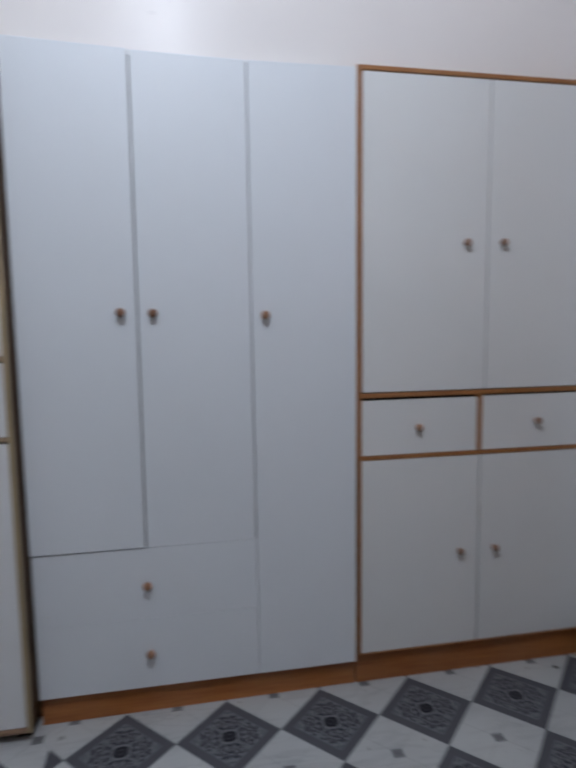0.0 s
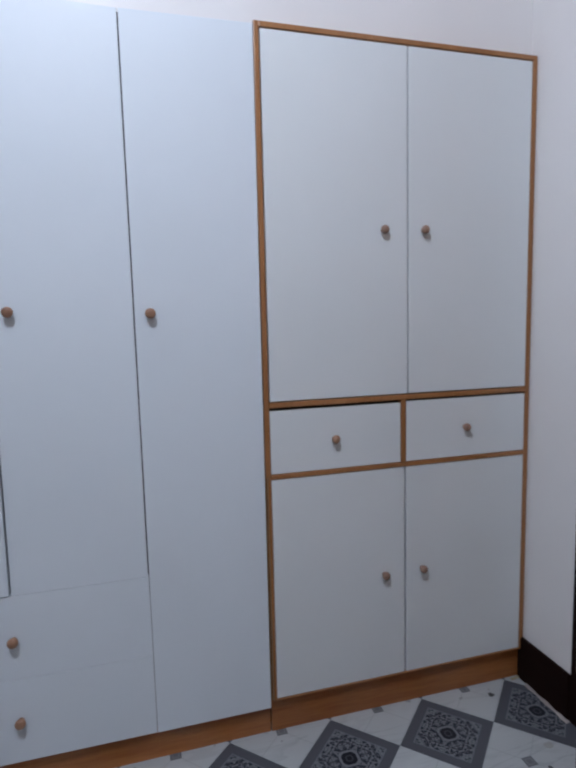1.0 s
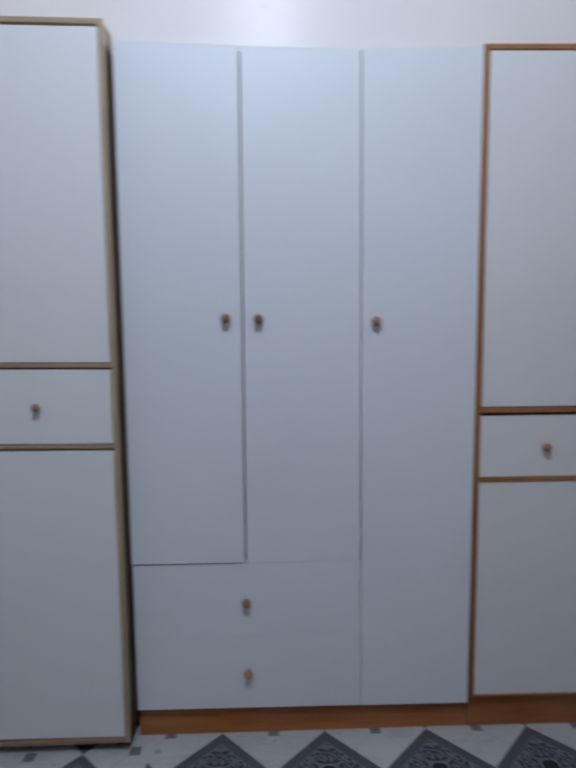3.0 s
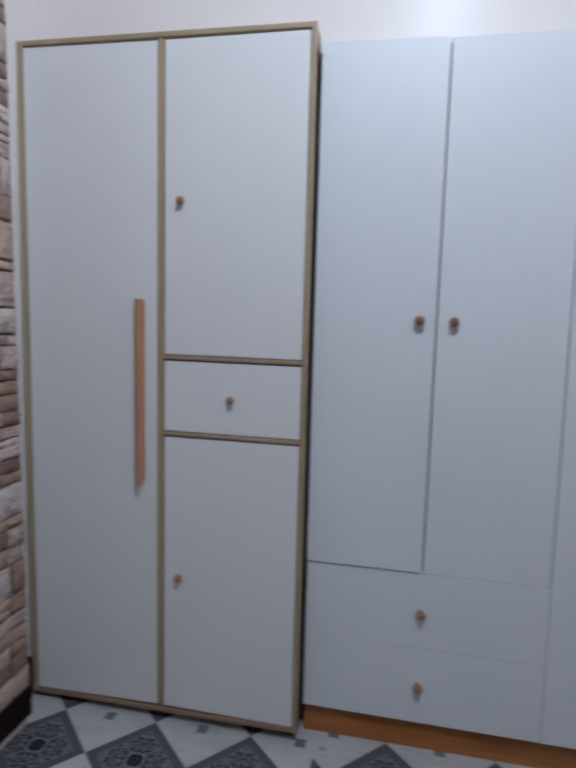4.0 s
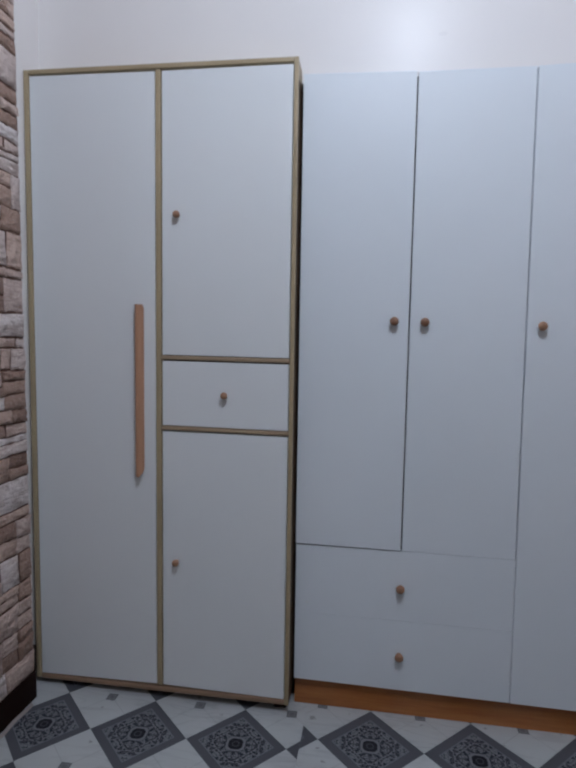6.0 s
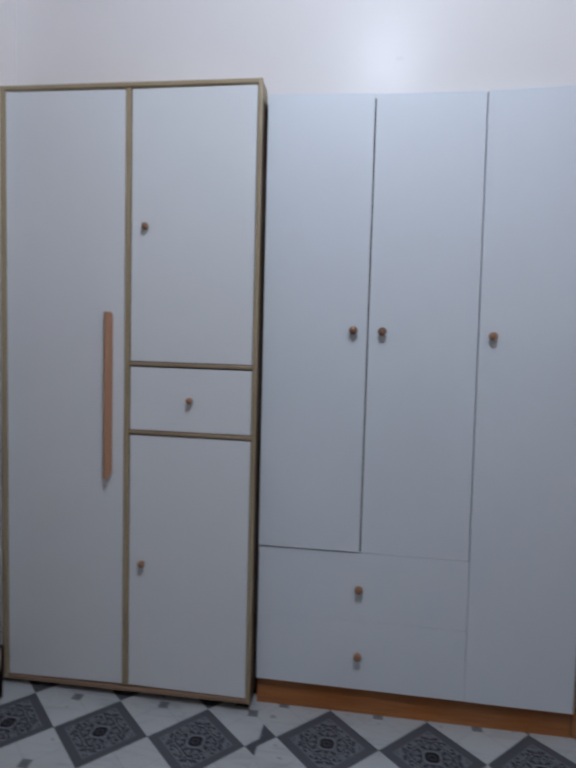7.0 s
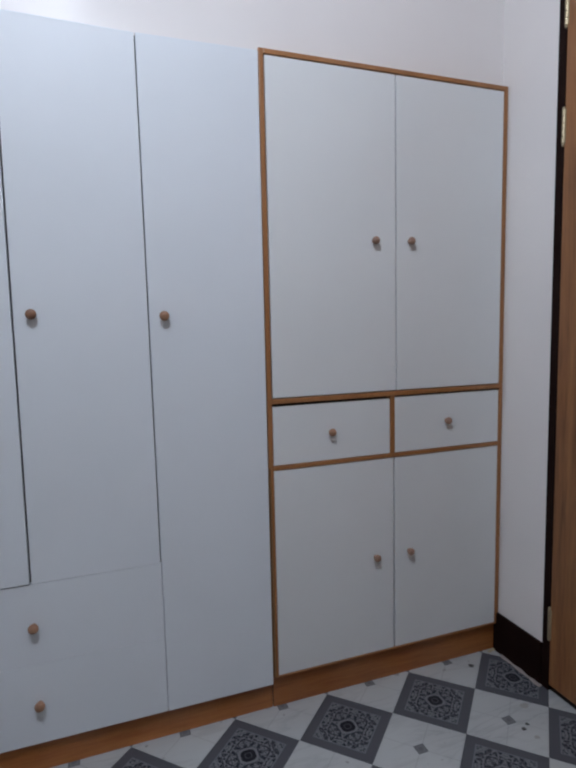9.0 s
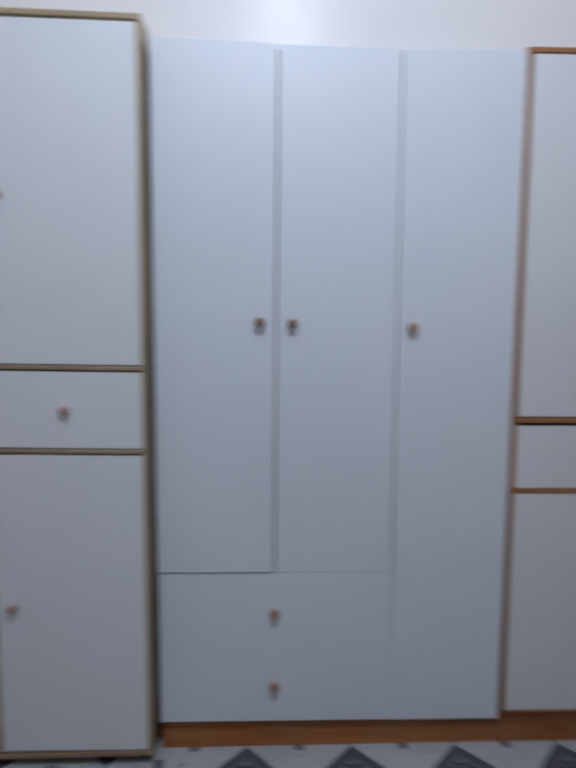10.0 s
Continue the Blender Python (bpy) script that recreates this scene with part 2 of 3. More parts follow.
def part(name, bm, mat, parent=None, label="", smooth=False):
    ob = new(name, mesh_of(bm, name, mat, smooth))
    if parent is not None:
        ob.parent = parent
        ob.matrix_parent_inverse = parent.matrix_world.inverted()
    return tagged(ob, label)


def slab(name, lo, hi, mat, parent=None, bevel=0.0, label=""):
    bm = bmesh.new()
    box_into(bm, lo, hi, bevel)
    return part(name, bm, mat, parent, label)


def structure(name, lo, hi, mat, label, category, bevel=0.0):
    return tagged(slab(name, lo, hi, mat, None, bevel), label, category, kind="structure")


def base(name, x, y, z, label, category, group=""):
    ob = new(name)
    ob.empty_display_size = 0.05
    ob.matrix_world = Matrix.Translation((x, y, z))
    bpy.context.view_layer.update()
    return tagged(ob, label, category, group)


def lathe(profile, steps=20):
    """A turned shape about y, out of the wall towards -y: (radius, distance) pairs."""
    bm = bmesh.new()
    rings = []
    for r, d in profile:
        rings.append([bm.verts.new((r * math.cos(2 * math.pi * i / steps), -d, r * math.sin(2 * math.pi * i / steps))) for i in range(steps)])
    for a, b in zip(rings, rings[1:]):
        for i in range(steps):
            bm.faces.new((a[i], a[(i + 1) % steps], b[(i + 1) % steps], b[i]))
    bm.faces.new(rings[-1])
    bm.faces.new(list(reversed(rings[0])))
    bmesh.ops.recalc_face_normals(bm, faces=bm.faces)
    return bm


KNOB = [(0.0082, 0.0), (0.0078, 0.003), (0.0084, 0.006), (0.0110, 0.0085), (0.0132, 0.0118), (0.0139, 0.0152), (0.0132, 0.0188), (0.0106, 0.0219), (0.0066, 0.0236), (0.0024, 0.0241)]
knob_meshes = {}


def knob(x, y, z, mat, parent, size=1.0):
    key = (mat.name, size)
    if key not in knob_meshes:
        knob_meshes[key] = mesh_of(lathe([(r * size, d * (0.4 + 0.6 * size)) for r, d in KNOB]), "knob", mat, True)
    ob = new("knob", knob_meshes[key])
    ob.parent = parent
    ob.matrix_world = Matrix.Translation((x, y, z))
    ob.matrix_parent_inverse = Matrix()
    ob.matrix_basis = parent.matrix_world.inverted() @ Matrix.Translation((x, y, z))
    return tagged(ob, "round turned wooden knob")


# ---- room ----
CEIL, SOUTH, EAST, WEST, WALL_Y = 2.72, -1.55, 1.338, -1.95, 1.676
structure("wall_north", (-1.35, WALL_Y, 1.829), (EAST + 0.12, WALL_Y + 0.14, CEIL), WALL, "off-white painted wall above the built-in wardrobes", "wall")
wall_north = bpy.data.objects["wall_north"]
# flat disc slightly darker than the wall paint
bm = bmesh.new()
bmesh.ops.create_circle(bm, cap_ends=True, segments=14, radius=0.008, matrix=Matrix.Translation((-0.012, WALL_Y - 0.0008, 1.938)) @ Matrix.Rotation(radians(90), 4, "X") @ Matrix.Diagonal((1.5, 0.7, 1, 1)))
part("smudge", bm, painted("grey_wall_mark", (0.775, 0.745, 0.73), (0.80, 0.77, 0.755), 0.36, 0.2, 60, 200), wall_north, "small grey mark on the wall")
structure("wall_niche", (-1.35, 2.20, 0.0), (EAST + 0.12, 2.30, 1.829), WALL, "painted wall behind the wardrobes", "wall")
structure("wall_east_corner", (EAST, 1.452, 0.0), (EAST + 0.12, 1.6758, CEIL), WALL, "off-white painted wall between wardrobe and door", "wall")
structure("wall_east_niche", (EAST + 0.002, 1.817, 0.0), (EAST + 0.12, 2.20, 1.828), WALL, "painted side of the wardrobe niche", "wall")
structure("wall_east_over_door", (EAST, 0.53, 2.16), (EAST + 0.12, 1.452, CEIL), WALL, "off-white painted wall above the door", "wall")
structure("wall_east", (EAST, SOUTH, 0.0), (EAST + 0.12, 0.53, CEIL), WALL, "off-white painted wall beside the door", "wall")
# south and west close the room out of view; dark and pale steer the bounce
structure("wall_south", (WEST - 0.12, SOUTH - 0.12, 0.0), (EAST + 0.12, SOUTH, CEIL), WALL_BROWN, "unseen wall, brown to cut bounced light", "wall")
structure("wall_west", (WEST - 0.12, SOUTH, 0.0), (WEST, 1.243, CEIL), WALL_CREAM, "unseen wall, cream to bounce light", "wall")
structure("wall_recess", (-1.35, 1.537, 0.0), (-1.2235, 1.6758, CEIL), WALL, "white painted wall beside the wardrobe", "wall")
structure("wall_recess_niche", (-1.35, 1.818, 0.0), (-1.2235, 2.20, 1.828), WALL, "painted side of the wardrobe niche", "wall")
# ceiling out of view, its grey set to limit light bounced downwards
structure("ceiling", (WEST - 0.12, SOUTH - 0.12, CEIL), (EAST + 0.12, 2.30, CEIL + 0.1), CEILING, "unseen ceiling, greyed to cut bounced light", "ceiling")
floor = structure("floor", (WEST - 0.12, SOUTH - 0.12, -0.08), (EAST + 0.12, 2.30, -0.004), DARK_GAP, "floor under patterned vinyl sheets in dark and white squares", "floor")

# stone-clad pier and its skirting
PX, PY0, PY1 = -1.176, 1.254, 1.535
pier = structure("wall_pier", (WEST - 0.12, PY0, 0.0), (PX, PY1, CEIL), WALL, "wall pier clad in brown split-stone panels", "wall")
structure("baseboard_pier", (PX, PY0 - 0.012, 0.0), (PX + 0.012, PY1, 0.088), DARK_BASE, "dark brown painted skirting board", "baseboard", 0.002)
structure("baseboard_pier_front", (WEST, PY0 - 0.012, 0.0), (PX, PY0, 0.088), DARK_BASE, "dark brown painted skirting board", "baseboard", 0.002)
structure("baseboard_recess", (-1.2235, 1.542, 0.0), (-1.2075, 1.595, 0.128), DARK_BASE, "dark brown painted skirting board", "baseboard", 0.002)
structure("baseboard_east", (EAST - 0.010, 1.4517, 0.0), (EAST, 1.662, 0.136), DARK_BASE, "dark brown painted skirting board", "baseboard", 0.002)
structure("baseboard_east_far", (EAST - 0.010, SOUTH, 0.0), (EAST, 0.44, 0.136), DARK_BASE, "dark brown painted skirting board", "baseboard", 0.002)
structure("baseboard_south", (WEST, SOUTH, 0.0), (EAST - 0.012, SOUTH + 0.010, 0.136), DARK_BASE, "dark brown painted skirting board", "baseboard", 0.002)
structure("baseboard_west", (WEST, SOUTH + 0.012, 0.0), (WEST + 0.010, 1.23, 0.136), DARK_BASE, "dark brown painted skirting board", "baseboard", 0.002)


# ---- door in the east wall ----
def hinge(y, z, parent):
    bm = bmesh.new()
    for i in range(5):
        m = Matrix.Translation((EAST - 0.006, y, z - 0.036 + 0.018 * i))
        bmesh.ops.create_cone(bm, cap_ends=True, segments=12, radius1=0.0050, radius2=0.0050, depth=0.0160, matrix=m)
    for dz in (-0.048, 0.048):
        bmesh.ops.create_uvsphere(bm, u_segments=10, v_segments=6, radius=0.0046, matrix=Matrix.Translation((EAST - 0.006, y, z + dz)))
    box_into(bm, (EAST - 0.0075, y - 0.008, z - 0.045), (EAST - 0.0058, y - 0.003, z + 0.045))
    return part("hinge", bm, BRASS, parent, "worn brass hinge")


door = base("door_1", EAST, 1.40, 0.0, "closed brown varnished wooden door in a dark frame", "door")
tagged(door, kind="structure")
for lo, hi in (((EAST - 0.003, 1.424, 0.0), (EAST + 0.12, 1.4515, 2.16)), ((EAST - 0.003, 0.531, 0.0), (EAST + 0.12, 0.562, 2.16)), ((EAST - 0.003, 0.562, 2.125), (EAST + 0.12, 1.424, 2.16))):
    slab("door_frame", lo, hi, DARK_BASE, door, 0.002, "dark brown painted door frame")
leaf = slab("door_leaf", (EAST + 0.004, 0.566, 0.022), (EAST + 0.032, 1.420, 2.121), DOOR_WOOD, door, 0.0015)
for lo, hi in (((EAST - 0.006, 1.300, 0.022), (EAST + 0.004, 1.420, 2.121)), ((EAST - 0.006, 0.566, 0.022), (EAST + 0.004, 0.686, 2.121)),
               ((EAST - 0.006, 0.686, 0.022), (EAST + 0.004, 1.300, 0.25)), ((EAST - 0.006, 0.686, 0.95), (EAST + 0.004, 1.300, 1.10)), ((EAST - 0.006, 0.686, 1.98), (EAST + 0.004, 1.300, 2.121))):
    slab("door_rail", lo, hi, DOOR_WOOD, leaf, 0.003)
for lo, hi in (((EAST - 0.001, 0.73, 0.30), (EAST + 0.0045, 1.256, 0.90)), ((EAST - 0.001, 0.73, 1.15), (EAST + 0.0045, 1.256, 1.93))):
    slab("door_panel", lo, hi, DOOR_WOOD, leaf, 0.004)
for z in (0.212, 1.637, 1.945):
    hinge(1.423, z, door)


# ---- wardrobe with olive edging ----
def olive_wardrobe():
    x0, x1, z0, z1, f = -1.2085, -0.396, 0.028, 1.874, 1.598
    xm, back = -0.7955, 2.10
    w = base("wardrobe", (x0 + x1) / 2, 1.85, 0.0, "tall white wardrobe with olive edging and a long wooden handle", "wardrobe", "built-in wardrobes")
    slab("carcass", (x0 + 0.004, f + 0.024, 0.030), (x1 - 0.0125, back, 1.822), DARK_GAP, w)
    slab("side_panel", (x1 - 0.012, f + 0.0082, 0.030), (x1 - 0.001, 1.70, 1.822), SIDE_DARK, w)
    t = 0.016
    rails = [((x0, f, z0), (x0 + t, f + 0.022, z1)), ((x1 - 0.0125, f, z0), (x1, f + 0.008, z1)),
             ((x0 + t, f, z1 - 0.014), (x1 - 0.0125, f + 0.022, z1)), ((x0 + t, f, z0), (x1 - 0.0125, f + 0.022, z0 + 0.014)),
             ((xm - 0.0075, f, z0 + 0.014), (xm + 0.0085, f + 0.022, z1 - 0.014)),
             ((xm + 0.0085, f, 1.038), (x1 - 0.0125, f + 0.022, 1.050)), ((xm + 0.0085, f, 0.830), (x1 - 0.0125, f + 0.022, 0.842))]
    for n, (lo, hi) in enumerate(rails):
        slab("edge_strip", lo, hi, TAN if n == 3 else BROWN_EDGE if n in (5, 6) else OLIVE, w, 0.002 if n == 1 else 0.0035)
    slab("top_board", (x0 + 0.002, f + 0.022, z1 - 0.016), (x1 - 0.002, WALL_Y - 0.002, z1 - 0.002), OLIVE, w)
    slab("side_strip", (x1 - 0.010, f + 0.0082, 1.822), (x1 - 0.001, WALL_Y - 0.002, z1 - 0.0185), OLIVE, w)
    for x in (x0 + 0.03, x1 - 0.05):
        slab("foot", (x, f + 0.03, 0.0), (x + 0.04, f + 0.09, 0.030), DARK_BASE, w)
        slab("foot", (x, back - 0.09, 0.0), (x + 0.04, back - 0.03, 0.030), DARK_BASE, w)
    slab("foot", (-0.862, f + 0.030, 0.0), (-0.815, f + 0.07, 0.030), SIDE_BROWN, w, 0.002, "brown wooden foot")
    g = 0.0022
    d = slab("door", (x0 + t + g, f + 0.003, z0 + 0.014 + g), (xm - 0.0075 - g, f + 0.021, z1 - 0.014 - 0.0042), MELAMINE_GREY, w, 0.001)
    # long planed handle, its ends cut back towards the door
    bm = bmesh.new()
    hx, a, b = -0.851, 0.692, 1.196
    prof = [(-0.0105, 0.0), (-0.011, 0.010), (-0.008, 0.021), (-0.0025, 0.026), (0.0035, 0.026), (0.0085, 0.021), (0.011, 0.010), (0.0105, 0.0)]
    lower = [bm.verts.new((hx + px, f + 0.003 - py, a + 0.010 - 0.014 * min(py / 0.014, 1.0) + 0.010 * abs(px / 0.011) ** 2)) for px, py in prof]
    upper = [bm.verts.new((hx + px, f + 0.003 - py, b - 0.010 * (1 - min(py / 0.009, 1.0)))) for px, py in prof]
    for i in range(len(prof) - 1):
        bm.faces.new((lower[i], lower[i + 1], upper[i + 1], upper[i]))
    bm.faces.new(lower), bm.faces.new(list(reversed(upper)))
    bm.faces.new((lower[0], upper[0], upper[-1], lower[-1]))
    bmesh.ops.recalc_face_normals(bm, faces=bm.faces)
    part("handle", bm, HANDLE_WOOD, d, "long vertical planed wooden handle", False)
    for name, lo, hi, kx, kz in (("door", 1.050, z1 - 0.014, -0.741, 1.452), ("drawer_front", 0.842, 1.038, -0.596, 0.937), ("door", z0 + 0.014, 0.830, -0.741, 0.433)):
        d = slab(name, (xm + 0.0085 + 0.0032, f + 0.003, lo + g), (x1 - 0.0125 - g, f + 0.021, hi - 0.0042), MELAMINE_GREY, w, 0.001)
        knob(kx, f + 0.003, kz, KNOB_WOOD, d, 0.76)
    return w


# ---- frameless wardrobe with an orange plinth ----
def white_wardrobe():
    x0, x1, f, back = -0.389, 0.540, 1.650, 2.10
    w = base("wardrobe", (x0 + x1) / 2, 1.85, 0.0, "wide plain white wardrobe with three doors and two drawers", "wardrobe", "built-in wardrobes")
    slab("carcass", (x0 + 0.004, f + 0.0195, 0.082), (x1 - 0.012, back, 1.8265), DARK_GAP, w)
    slab("plinth", (x0 + 0.002, f + 0.0205, 0.0), (x1 - 0.008, f + 0.033, 0.081), PLINTH_WOOD, w, 0.001, "orange-brown plinth board")
    for v in w.children[-1].data.vertices:
        v.co.y -= (0.0105 - 0.008 * (v.co.x - x0) / (x1 - x0)) * (1.0 if v.co.z < 0.04 else 0.25)
    a, b = -0.082, 0.2305
    rows = [("door", x0, a - 0.0022, 0.5008, 1.828, (-0.121, 1.156), 0.004), ("door", a + 0.0018, b - 0.0017, 0.4985, 1.828, (-0.038, 1.154), 0.0),
            ("door", b + 0.0013, x1 - 0.001, 0.082, 1.828, (0.268, 1.146), 0.001),
            ("drawer_front", x0 + 0.001, b + 0.0002, 0.2917, 0.4975, (-0.082, 0.391), 0.0), ("drawer_front", x0 + 0.001, b, 0.082, 0.2907, (-0.080, 0.188), 0.0)]
    for name, l, r, lo, hi, k, out in rows:
        d = slab(name, (l, f - out, lo), (r, f + 0.018 - out * 0.3, hi), MELAMINE_BLUE, w, 0.0012)
        for v in d.data.vertices:
            if v.co.z > 1.8:
                v.co.z += max(0.0, 0.003 - 0.038 * (v.co.x - a)) if v.co.x < 0.0 else -0.003 if v.co.x < 0.3 else 0.0
            if abs(v.co.x - a) < 0.01 and lo > 0.49:
                v.co.x += 0.0060 * (v.co.z - 0.5) / 1.33
        if name == "drawer_front" and lo > 0.2:
            for v in d.data.vertices:
                v.co.z -= 0.0008 if v.co.z < 0.35 and v.co.x < 0.0 else 0.0
        if name == "drawer_front" and lo > 0.2:
            for sx, sz, wide in ((-0.352, 0.322, 0.006), (-0.274, 0.319, 0.004)):
                bm = bmesh.new()
                bmesh.ops.create_circle(bm, cap_ends=True, segments=10, radius=wide, matrix=Matrix.Translation((sx, f - 0.0006, sz)) @ Matrix.Rotation(radians(90), 4, "X") @ Matrix.Diagonal((1.0, 0.35, 1, 1)))
                part("scuff", bm, SCUFF, d, "small pale scuff")
        if r > 0.5:
            for v in d.data.vertices:
                v.co.x -= 0.0095 * (1 - v.co.z / 1.83) if v.co.x > 0.5 else 0.0
        knob(k[0], f - out, k[1], KNOB_BROWN if k[1] > 1 and k[0] < 0.2 else KNOB_WOOD, d, 0.9)
    return w


# ---- wardrobe with orange edging ----
def orange_wardrobe():
    x0, x1, z0, z1, f = 0.5405, 1.3365, 0.098, 1.836, 1.649
    xm, back, t, g = 0.938, 2.10, 0.0135, 0.0012
    w = base("wardrobe", (x0 + x1) / 2, 1.85, 0.0, "white wardrobe with orange wood edging, two drawers between doors", "wardrobe", "built-in wardrobes")
    slab("carcass", (x0 + 0.003, f + 0.0225, 0.0985), (x1 - 0.002, back, 1.8265), DARK_GAP, w)
    slab("plinth", (x0 + 0.001, f + 0.0175, 0.0), (x1, f + 0.030, z0 - 0.0005), PLINTH_WOOD, w, 0.001, "orange-brown plinth board")
    rails = [((x0, f, 0.7175), (x0 + t, f + 0.022, z1)), ((x0 + 0.005, f, z0), (x0 + t, f + 0.022, 0.7175)), ((x0 + t, f, z0), (x1 - t, f + 0.022, z0 + 0.005)), ((x1 - t, f, z0), (x1, f + 0.022, z1)), ((x0 + t, f, z1 - 0.013), (x1 - t, f + 0.022, z1)),
             ((x0 + t, f, 0.899), (x1 - t, f + 0.022, 0.913)), ((x0 + t, f, 0.711), (x1 - t, f + 0.022, 0.724)), ((xm - 0.016, f, 0.724), (xm - 0.001, f + 0.022, 0.899))]
    for lo, hi in rails:
        slab("edge_strip", lo, hi, ORANGE, w, 0.002)
    # brown strip stands in for shade along the lower left edging
    slab("side_panel", (x0 + 0.0004, f + 0.006, z0), (x0 + 0.0045, f + 0.022, 0.717), SIDE_BROWN, w, 0.0, "dark brown strip in place of the edging's shaded half")
    slab("top_strip", (x0, f + 0.022, 1.828), (x1, WALL_Y - 0.002, z1 - 0.001), ORANGE, w)
    l, r = x0 + t + g, x1 - t - g
    rows = [("door", l + 0.0018, xm + 0.0036, 0.913 + 0.0028, z1 - 0.013 - 0.0028, (0.874, 1.353)), ("door", xm + 0.0080, r, 0.913 + 0.0028, z1 - 0.013 - 0.0028, (0.992, 1.355)),
            ("drawer_front", l, xm - 0.016 - g, 0.724 + g, 0.8905, (0.727, 0.807)), ("drawer_front", xm - 0.001 + g, r, 0.724 + g, 0.8930, (1.122, 0.810)),
            ("door", l, xm - 0.0060, z0 + 0.005 + g, 0.711 - g, (0.868, 0.408)), ("door", xm - 0.0002, r, z0 + 0.005 + g, 0.711 - g, (0.985, 0.410))]
    for name, a, b, lo, hi, k in rows:
        d = slab(name, (a, f + 0.002, lo), (b, f + 0.020, hi), MELAMINE_WARM, w, 0.001)
        knob(k[0], f + 0.002, k[1], KNOB_WOOD if k[0] == 0.727 else KNOB_DULL, d, 0.82)
    return w


def racked(things, move):
    """Lean the meshes of things that are not quite square."""
    done = set()
    for ob in things:
        for o in (ob, *ob.children_recursive):
            if o.type != "MESH" or o.name.startswith("knob") or o.data.name in done:
                continue
            done.add(o.data.name)
            for v in o.data.vertices:
                v.co = move(v.co)


def olive_lean(p):
    """The tall wardrobe leans, and its outer bottom corner has sunk."""
    up, out = max(p.z, 0.0) / 1.87, min(max((-0.8 - p.x) / 0.4, 0.0), 1.0)
    sunk = 0.012 * out * max(1.0 - p.z / 0.6, 0.0) if p.z > 0.027 and p.y < 1.625 else 0.0
    return Vector((p.x - 0.0045 * out * min(up * 2.0, 1.0) - 0.006 * up * min((-0.396 - p.x) / 0.4, 1.0) * (1 + 0.5 * out), p.y, p.z - (0.018 + 0.011 * out) * (p.x + 0.80) * up - sunk))


racked([olive_wardrobe()], olive_lean)
white_wardrobe()
racked([orange_wardrobe(), door, *(o for o in scene.objects if o.name.startswith(("wall_east", "baseboard_east")))],
       lambda p: Vector((p.x + 0.0095 * (p.z - 0.75) * min((p.x - 0.5405) / 0.797, 1.0) - 0.007 * (1 - p.z / 1.83) * max(1.0 - (p.x - 0.54) / 0.2, 0.0), p.y + (0.006 if p.y < 1.5 else 0.0), p.z)))


# ---- dark stool by the door ----
def footstool():
    w = base("footstool", 1.17, 0.92, 0.0, "low dark brown ribbed footstool near the door", "footstool")
    bm = bmesh.new()
    box_into(bm, (0.950, 0.70, 0.020), (1.28, 1.010, 0.190), 0.030)
    part("cushion", bm, FELT, w, "", True)
    for k in range(9):
        y = 0.735 + 0.030 * k
        slab("rib", (0.9465, y - 0.009, 0.045), (0.954, y + 0.009, 0.165), FELT, w, 0.003)
    for x in (1.02, 1.24):
        for y in (0.73, 0.92):
            slab("foot", (x, y, 0.0), (x + 0.03, y + 0.03, 0.024), DARK_BASE, w)
    return w


footstool()


# ---- split stones on the pier ----
def stone_mesh(pts, depth, rnd):
    """A stone in a face's own plane (u, v), proud by depth, its face split askew, with a softened uneven rim."""
    bm = bmesh.new()
    high = max(p[1] for p in pts) - min(p[1] for p in pts)
    wide = max(p[0] for p in pts) - min(p[0] for p in pts)
    nod, swing = rnd.uniform(-0.55, 0.45), rnd.uniform(-0.35, 0.35)
    mid = Vector((sum(p[0] for p in pts) / len(pts), sum(p[1] for p in pts) / len(pts)))
    rim = []
    for i, p in enumerate(pts):
        q = pts[(i + 1) % len(pts)]
        for s in (0.0, 0.33, 0.67):
            u, v = p[0] + (q[0] - p[0]) * s, p[1] + (q[1] - p[1]) * s
            rim.append(Vector((u + rnd.uniform(-1, 1) * 0.0018, v + rnd.uniform(-1, 1) * 0.0019)))
    rings = []
    for k, d in ((1.0, 0.0), (0.985, 0.6), (0.90, 1.0)):
        ring = []
        for p in rim:
            away = p - mid
            inset = min(0.0032 * (1 - k) / 0.10, away.length * 0.4)
            q = p - away.normalized() * inset
            askew = 1 + nod * (q.y - mid.y) / high + swing * (q.x - mid.x) / wide
            ring.append(bm.verts.new((q.x, q.y, depth * d * askew * rnd.uniform(0.85, 1.12))))
        rings.append(ring)
    for a, b in zip(rings, rings[1:]):
        for i in range(len(a)):
            bm.faces.new((a[i], a[(i + 1) % len(a)], b[(i + 1) % len(a)], b[i]))
    top = bm.verts.new((mid.x, mid.y, depth * rnd.uniform(0.9, 1.3)))
    for i in range(len(rim)):
        bm.faces.new((rings[-1][i], rings[-1][(i + 1) % len(rim)], top))
    bmesh.ops.recalc_face_normals(bm, faces=bm.faces)
    return bm


